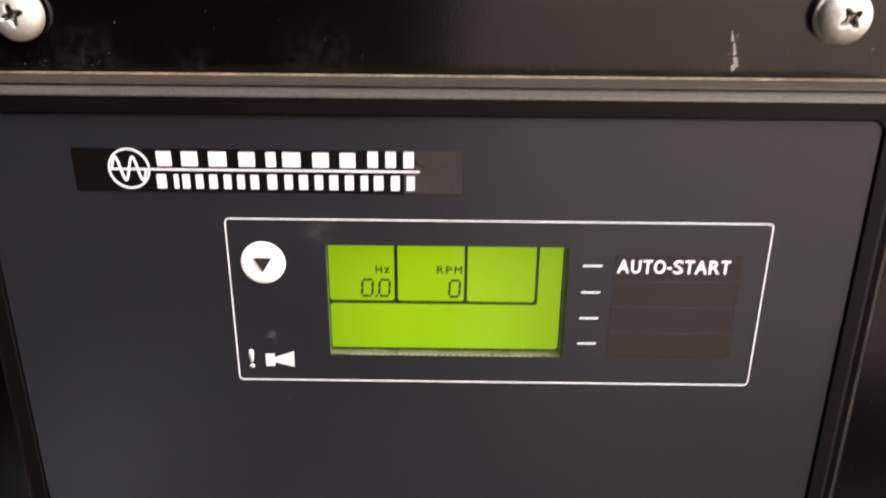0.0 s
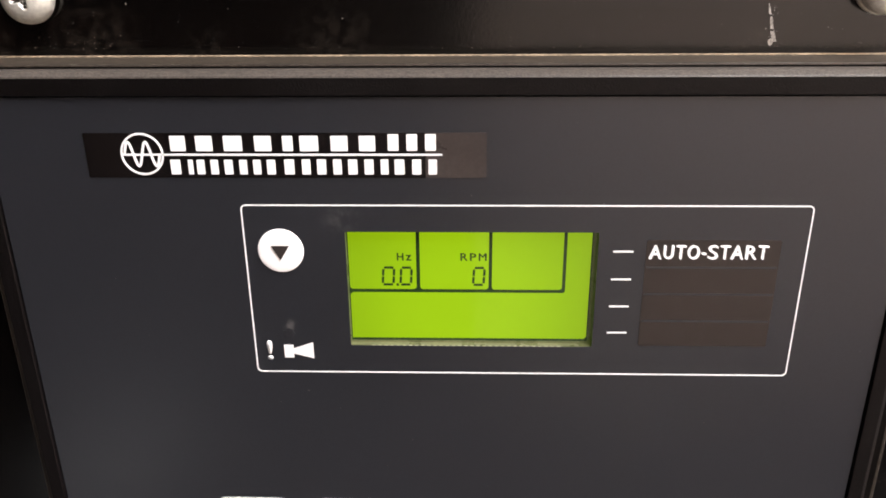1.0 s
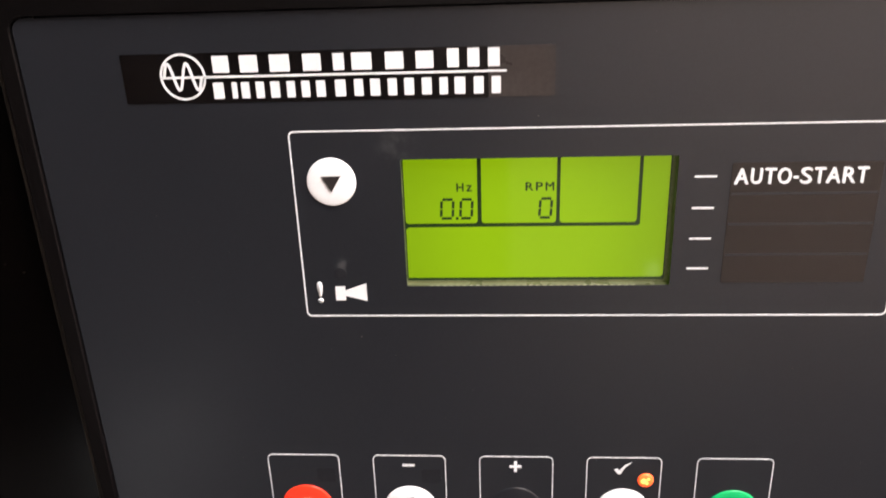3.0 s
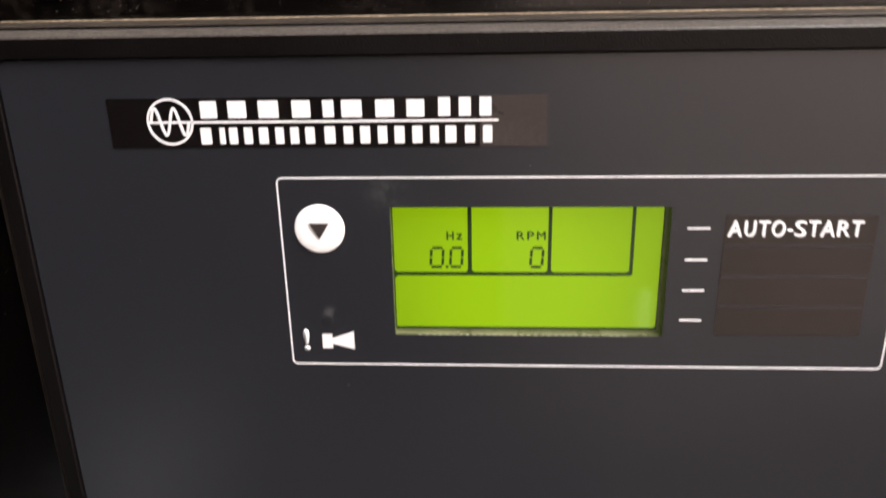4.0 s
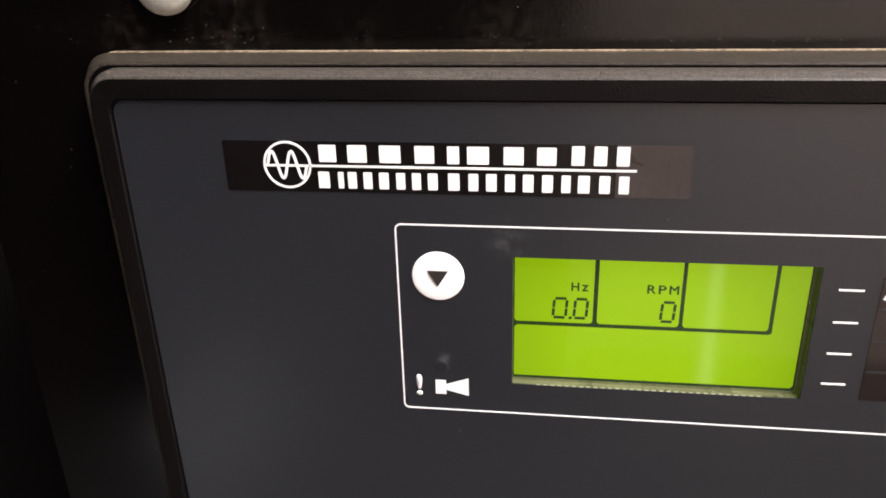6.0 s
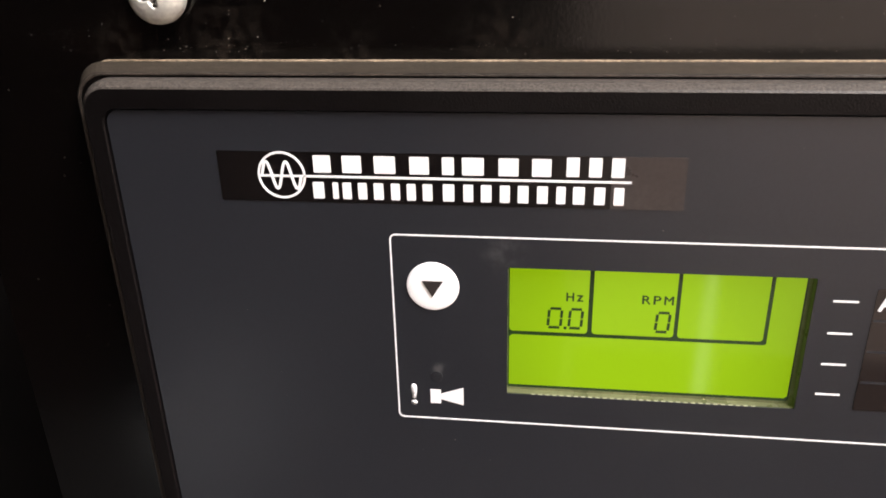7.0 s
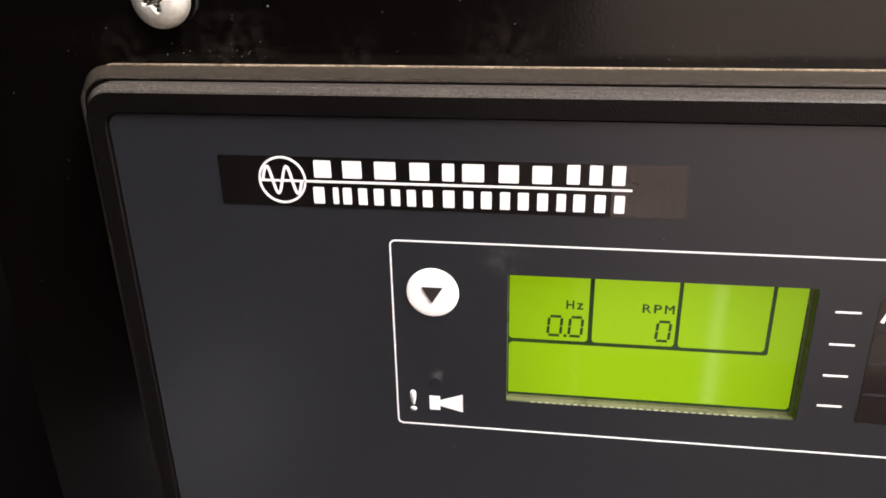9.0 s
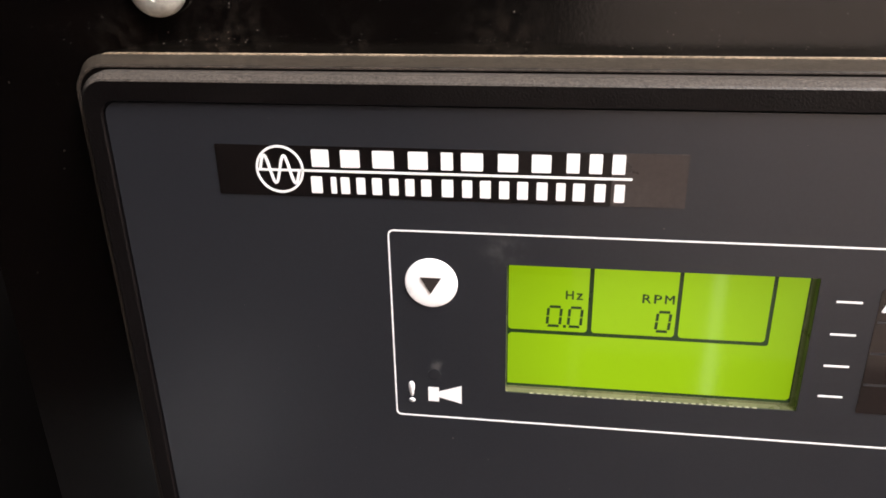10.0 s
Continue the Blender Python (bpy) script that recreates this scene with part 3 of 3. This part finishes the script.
def finger(left, right, low_left, low_right, tip, bm):
    """The outline of one raised finger, open at its root."""
    r = (right - left) / 2
    arc = [((left + right) / 2 - r * math.cos(radians(a)), tip - r + r * math.sin(radians(a))) for a in range(0, 181, 30)]
    line = [(left, low_left)] + arc + [(right, low_right)]
    return stroke([(HAND_X + x, HAND_Z + z) for x, z in line], 0.30, UP, TOPPED, bm)


mark = bmesh.new()
for left, tip, low_left, low_right in ((-2.55, 2.7, -2.0, -0.7), (-1.22, 3.35, -0.6, -0.8), (0.02, 3.65, -0.7, -0.7), (1.26, 3.3, -0.8, -1.6)):
    finger(left, left + 1.27, low_left, low_right, tip, mark)
stroke([(HAND_X + x, HAND_Z + z) for x, z in ((-2.55, -1.9), (-2.3, -2.7), (-1.5, -3.5), (-1.4, -4.5), (1.7, -4.5), (1.75, -3.5), (2.4, -2.5), (2.53, -1.5))], 0.30, UP - 0.01, TOPPED, mark)
symbol(mark, DARK_PRINT, manual)
plus = part("plus_button", dome(52.05, KEY_Z, 7.3, -0.01, 0.16, 1.6), OVERLAY, module, "round embossed charcoal button", smooth=True)
auto = button("auto_button", 80.8, KEY_Z, 7.3, WHITE_BUTTON, "round white button marked AUTO")
for letter in set_words("AUTO", 76.5, 85.3, -107.35, -105.25, UP, 0.2, space=0.18):
    symbol(letter, DARK_PRINT, auto)
symbol(ring(rounded(75.1, 86.8, -108.6, -104.1, 0.1, 2), rounded(75.4, 86.5, -108.3, -104.4, 0.1, 2), UP, TOPPED), DARK_PRINT, auto)
for x, z, s in ((75.25, -107.9, -1), (86.65, -104.8, 1)):
    symbol(slab([(x - 0.55, z), (x, z + 1.1 * s), (x + 0.55, z)], UP - 0.02, TOPPED), DARK_PRINT, auto)
for x, z, s in ((76.0, -104.25, -1), (85.9, -108.45, 1)):
    symbol(slab([(x, z - 0.5), (x + 1.1 * s, z), (x, z + 0.5)], UP - 0.02, TOPPED), DARK_PRINT, auto)
start = button("start_button", 109.9, KEY_Z, 7.3, GREEN_BUTTON, "round green start button")
symbol(slab(rounded(108.95, 110.35, -110.0, -103.1, 0.2), UP, TOPPED), CREAM, start, "cream bar")
part("minus_mark", slab(rounded(21.5, 24.8, -92.7, -92.05), INKED, UNDER), WHITE, overlay)
cross = slab(rounded(50.4, 53.6, -92.8, -92.0), INKED, UNDER)
slab(rounded(51.6, 52.4, -94.1, -90.7), INKED - 0.02, UNDER, bm=cross)
part("plus_mark", cross, WHITE, overlay)
part("tick_mark", slab([(78.2, -93.1), (78.9, -92.6), (79.5, -93.4), (80.9, -91.6), (82.8, -90.6), (81.0, -92.4), (79.9, -94.5), (79.1, -94.4)], INKED, UNDER), WHITE, overlay)
led = part("indicator", dome(86.6, -96.3, 2.1, -0.01, 0.6), LED_ON, module, "lit orange indicator lamp", smooth=True)
for x, z, r in ((86.0, -96.3, 0.8), (87.2, -95.7, 0.5), (86.9, -97.0, 0.45)):
    part("core", slab(circle(x, z, r, 16), -0.66, -0.5), LED_CORE, led)

# ---- the nameplate sticker ----
plate = thing("nameplate_sticker", mm(12, -0.1, 7.1), "black strip sticker with white emblem and bars on the face", "sticker")
part("backing", slab(rounded(-36.5, 46.0, 7.1, 18.2, 0.3), -0.14, -0.01), STICKER, plate)
part("tail", slab(rounded(46.0, 60.6, 7.1, 18.2, 0.3), -0.14, -0.01), STICKER_TAIL, plate, "faded brown sticker end")
PY0, PY1 = -0.26, -0.145
part("emblem_ring", ring(circle(-22.6, 13.0, 5.25, 48), circle(-22.6, 13.0, 4.75, 48), PY0, PY1), WHITE, plate)
wave = [(-26.9 + 8.6 * k / 40, 13.0 + 3.0 * math.sin(4 * math.pi * k / 40)) for k in range(41)]
part("emblem_wave", stroke(wave, 0.6, PY0 - 0.02, PY1), WHITE, plate)
part("rule", slab(rounded(-27.4, 50.0, 12.62, 13.1), PY0, PY1), WHITE, plate)


def letter_bars(x0, x1, z0, z1, advances, fill):
    """A plain bar for each character, as wide as that character, between x0 and x1."""
    scale = (x1 - x0) / (sum(advances) - (1 - fill) * advances[-1])
    x = x0
    for wide in advances:
        part("letter_bar", slab(rounded(x, x + wide * fill * scale, z0, z1, 0.2, 2), PY0, PY1), WHITE, plate)
        x += wide * scale


letter_bars(-15.5, 34.0, 13.75, 17.5, (6.3, 6.9, 7.6, 6.9, 4.2, 7.6, 6.9, 6.6), 0.60)
letter_bars(37.0, 48.5, 13.85, 17.9, (4, 4, 4), 0.58)
letter_bars(-16.0, 9.6, 7.95, 11.6, (7.8, 3.9, 6.1, 6.1, 6.7, 6.1, 6.1, 6.7), 0.56)
letter_bars(11.8, 48.7, 7.95, 11.7, (7.8, 6.7, 7.2, 6.7, 7.2, 7.2, 6.1, 7.8, 7.2, 6.7), 0.56)

# ---- scuffs and crumbs on the cabinet ----
scuff = bmesh.new()
random.seed(4)
line = [(128.9 + 0.13 * k + random.uniform(-0.12, 0.12), 45.6 - k * 0.5) for k in range(19)]
for k, ((xa, za), (xb, zb)) in enumerate(zip(line, line[1:])):
    w = random.uniform(0.10, 0.30) + 0.02 * k
    if k not in (5, 12):
        slab([(xa - w, za), (xa + w * 0.8, za), (xb + w * 0.8, zb), (xb - w, zb)], FRONT - 0.06, FRONT - 0.005, bm=scuff)
slab([(130.3 + 0.75 * math.cos(a) * random.uniform(0.7, 1.1), 36.5 + 1.0 * math.sin(a) * random.uniform(0.7, 1.1)) for a in (0, 0.7, 1.4, 2.1, 2.8, 3.5, 4.2, 4.9, 5.6)], FRONT - 0.08, FRONT - 0.005, bm=scuff)
for k in range(26):
    x, z = 129.8 + random.gauss(0.4, 0.8), random.uniform(36, 45)
    r = random.uniform(0.05, 0.14)
    slab([(x - r, z - r), (x + r, z - r * 0.5), (x + r * 0.6, z + r), (x - r, z + r * 0.7)], FRONT - 0.05, FRONT - 0.005, bm=scuff)
tagged(part("paint_scuff", scuff, SCUFF), "short pale vertical scuff on black cabinet paint", "scuff")
random.seed(11)
specks = bmesh.new()
for k in range(130):
    x, z = random.uniform(-88, 190), 35.0 + abs(random.gauss(0, 5))
    if z > 56:
        continue
    r = random.uniform(0.04, 0.11) if random.random() < 0.95 else random.uniform(0.15, 0.3)
    pts = [(x + r * random.uniform(0.5, 1.2) * math.cos(a), z + r * random.uniform(0.5, 1.2) * math.sin(a)) for a in (0.2, 1.3, 2.4, 3.6, 4.9)]
    slab(pts, FRONT - random.uniform(0.05, 0.2), FRONT - 0.004, bm=specks)
for cx, cz, spread, count in ((-40, 37.5, 9, 18), (22, 36.5, 12, 24), (70, 37, 16, 24), (140, 37, 12, 16)):
    for k in range(count):
        x, z = random.gauss(cx, spread), 35.2 + abs(random.gauss(0, 1.6))
        r = random.uniform(0.03, 0.09)
        slab([(x - r, z - r * 0.6), (x + r * 0.8, z - r), (x + r, z + r * 0.7), (x - r * 0.5, z + r)], FRONT - 0.05, FRONT - 0.004, bm=specks)
for k in range(120):
    x, z = random.uniform(-58, 160), random.uniform(-125, 25)
    r = random.uniform(0.05, 0.12)
    pts = [(x + r * random.uniform(0.5, 1.2) * math.cos(a), z + r * random.uniform(0.5, 1.2) * math.sin(a)) for a in (0.2, 1.6, 2.9, 4.4)]
    if not (WX0 - 1 < x < WX1 + 1 and WZ0 - 1 < z < WZ1 + 1) and k % 3 == 0:
        slab(pts, -0.05, -0.004, bm=specks)
for x, z, r in ((13.2, -53.0, 0.22), (-34.5, -20.0, 0.12), (57.0, 2.6, 0.16), (21.6, -58.5, 0.1), (120.4, -62.0, 0.12)):
    slab([(x - r, z - r * 0.5), (x + r * 0.7, z - r * 0.8), (x + r, z + r * 0.6), (x - r * 0.3, z + r)], -0.08, -0.004, bm=specks)
tagged(part("dust_specks", specks, DUST), "scattered pale dust specks on black paint", "dust", kind="stuff")

# ---- on the cabinet's lid ----


def on_lid(pts, lift0, lift1, bm=None):
    """A flat sheet on the lid with the outline pts, as (x, y)."""
    return loft([[(x, y, lid_z(y) + d) for x, y in pts] for d in (lift0, lift1)], True, True, bm)


def bar_on_lid(x0, x1, y0, y1, lift, slant=-0.1):
    return on_lid([(x0 + slant * (y0 - 20), y0), (x1 + slant * (y0 - 20), y0), (x1 + slant * (y1 - 20), y1), (x0 + slant * (y1 - 20), y1)], lift, lift + 0.05)


label = thing("instruction_label", mm(-53, 55, lid_z(55)), "worn grey and cream printed label on the lid", "label")
part("grey_sheet", bar_on_lid(-104.5, -70, 19.0, 99, 0.02), LABEL_GREY, label)
part("cream_sheet", bar_on_lid(-70, -12, 19.0, 99, 0.02), LABEL_CREAM, label, "cream printed field")
part("dark_block", bar_on_lid(-62, -12.05, 19.05, 42, 0.08), LABEL_DARK, label)
for x0, x1 in ((-52.5, -42.5), (-33.0, -24.0)):
    part("cream_box", bar_on_lid(x0, x1, 20.4, 32.5, 0.14), LABEL_CREAM, label)
part("cream_box", bar_on_lid(-37.5, -29, 35, 42.0, 0.14), LABEL_CREAM, label)
for x0, x1, y0, y1 in ((-62, -52, 57, 61), (-42, -31, 57, 61), (-50, -44, 58, 60), (-30, -22, 58.5, 60.5), (-64, -60, 44, 52), (-28, -14, 43, 46), (-58, -47, 70, 72), (-44, -33, 70.5, 72), (-60, -40, 82, 83.5)):
    part("print_bar", bar_on_lid(x0, x1, y0, y1, 0.08), LABEL_DARK, label)
for k in range(9):
    part("print_bar", bar_on_lid(-101, -73 - (k * 5) % 6, 23 + k * 7.8, 26.5 + k * 7.8, 0.08), LABEL_FINE, label)

tape = thing("masking_tape", mm(60, 43, lid_z(43)), "strip of blue masking tape with dark handwriting on the lid", "tape")
torn = [(16.5, 18.8), (15.0, 24), (13.6, 27), (12.4, 31), (11.7, 35.7), (13.8, 41), (14.2, 47), (16.5, 52), (17.4, 58), (19.9, 65.2), (197, 67.0), (197, 18.8)]
part("strip", on_lid(torn, 0.03, 0.22), TAPE, tape)
random.seed(7)
for x, n in ((19, 12), (64, 9), (101, 10), (146, 9)):
    for k in range(n):
        a = x + k * 3.1 + random.uniform(-0.4, 0.4)
        y = 51 + random.uniform(-3, 3)
        tall, lean = random.uniform(5, 12), random.uniform(-1, 5.5)
        w = random.uniform(1.0, 2.0)
        part("ink_bar", on_lid([(a, y), (a + w, y), (a + w + lean, y + tall), (a + lean, y + tall)], 0.23, 0.27), INK, tape)


def lid_nut(x, y, label_text, size=1.0):
    """A flanged hex nut on the end of a bolt that comes up through the lid."""
    z = lid_z(y)
    ob = thing("flange_nut", mm(x, y, z), label_text, "nut", "nuts on the lid")

    def turned(profile, n, turn=0.0):
        return loft([[(x + r * math.cos(2 * math.pi * k / n + turn), y + r * math.sin(2 * math.pi * k / n + turn), z + h) for k in range(n)] for r, h in profile], True, True)

    part("collar", turned([(5.6, 0.02), (5.6, 0.6), (4.4, 1.1)], 32), ZINC, ob, smooth=False)
    part("nut", turned([(3.8 * size, 1.1), (3.95 * size, 1.4), (3.95 * size, 4.3), (3.5 * size, 4.8)], 6, 0.3), ZINC, ob)
    part("bolt_end", turned([(1.6 * size, 4.8), (1.6 * size, 6.6), (1.2 * size, 7.1)], 20), ZINC, ob)
    return ob


lid_nut(2.8, 44.0, "bright zinc flange nut on a bolt end", 0.78)
lid_nut(5.0, 71.0, "bright zinc flange nut on a bolt end")
lid_nut(104.5, 74.0, "bright zinc flange nut beside blue tape")
crease = bmesh.new()
for x0, y0, x1, y1, w in ((-8, 22, 2, 34, 1.3), (-2, 24, 6, 30, 0.8), (-10, 40, -2, 62, 1.6)):
    on_lid([(x0, y0), (x0 + w, y0), (x1 + w * 0.6, y1), (x1, y1)], 0.02, 0.09, bm=crease)
random.seed(21)
for k in range(26):
    x0, y0 = random.uniform(-11, 12), random.uniform(22, 92)
    far, w = random.uniform(3, 12), random.uniform(0.4, 1.5)
    on_lid([(x0, y0), (x0 + w, y0), (x0 + far * 0.8 + w * 0.5, y0 + far), (x0 + far * 0.8, y0 + far)], 0.015, 0.08, bm=crease)
film = bmesh.new()
edge = [(16 + 7.5 * k, 67.6 + random.uniform(-0.3, 1.2)) for k in range(25)]
on_lid(edge + [(205, 68), (206, 99), (20, 99)], 0.012, 0.03, bm=film)
tagged(part("brown_film", film, FILM), "brown-grey film on the lid behind the tape", "dust", kind="stuff")
tagged(part("dirt_smear", crease, LABEL_GREY), "pale dirt smears beside the lid nuts", "dirt", kind="stuff")

# ---- the machine's frame behind the cabinet ----
machine = thing("machine_frame", (0.05, 0.20, 0.0), "black painted steel machine frame behind the cabinet", "machine")
part("rail", box(-0.45, 0.60, 0.112, 0.140, Z0 + 0.044, Z0 + 0.0688, 0.0035), RAIL, machine, "glossy black steel rail")
# Thin pale strips painted as the highlight along the rail's upper edge.
part("highlight_strip", box(-0.03, 0.072, 0.1108, 0.1119, Z0 + 0.0679, Z0 + 0.0687, 0.0002), EDGE, machine, "pale strip standing in for the rail's highlight")
part("highlight_strip", box(0.0722, 0.60, 0.1106, 0.1119, Z0 + 0.0671, Z0 + 0.0685, 0.0003), EDGE, machine, "pale strip standing in for the rail's highlight")
part("upper_rail", box(-0.45, 0.60, 0.205, 0.225, Z0 + 0.060, Z0 + 0.081, 0.003), OLIVE, machine, "olive grey steel rail")
# Added near-black sheet standing for the darkness beside and behind the cabinet.
part("panel", box(-0.45, 0.60, 0.1405, 0.150, 0.02, Z0 + 0.052), DARK_BACKING, machine)
for x in (-0.45, 0.56):
    part("post", box(x, x + 0.04, 0.1505, 0.204, 0.0, Z0 + 0.058, 0.002), DARK_BACKING, machine)
part("foot_beam", box(-0.41, 0.56, 0.151, 0.20, 0.0, 0.05, 0.003), RAIL, machine)
for x in (104.0, 112.4):
    tagged(part("copper_lug", box((x - 2.2) / 1000, (x + 2.2) / 1000, 0.1135, 0.1185, Z0 + 0.0686, Z0 + 0.0708, 0.0010), COPPER, smooth=True), "small pinkish copper lug on the black rail", "lug", "lugs on the rail")
tagged(part("cable_clip", box(-0.1162, -0.1128, 0.1125, 0.1150, Z0 + 0.0687, Z0 + 0.0705, 0.0006), TAN), "small tan plastic clip on the black rail", "cable clip")
tagged(part("cable_tie_end", box(-0.0262, -0.0244, 0.1090, 0.1124, Z0 + 0.0620, Z0 + 0.0661, 0.0005), TAN), "small tan plastic tie end on the rail", "cable tie")
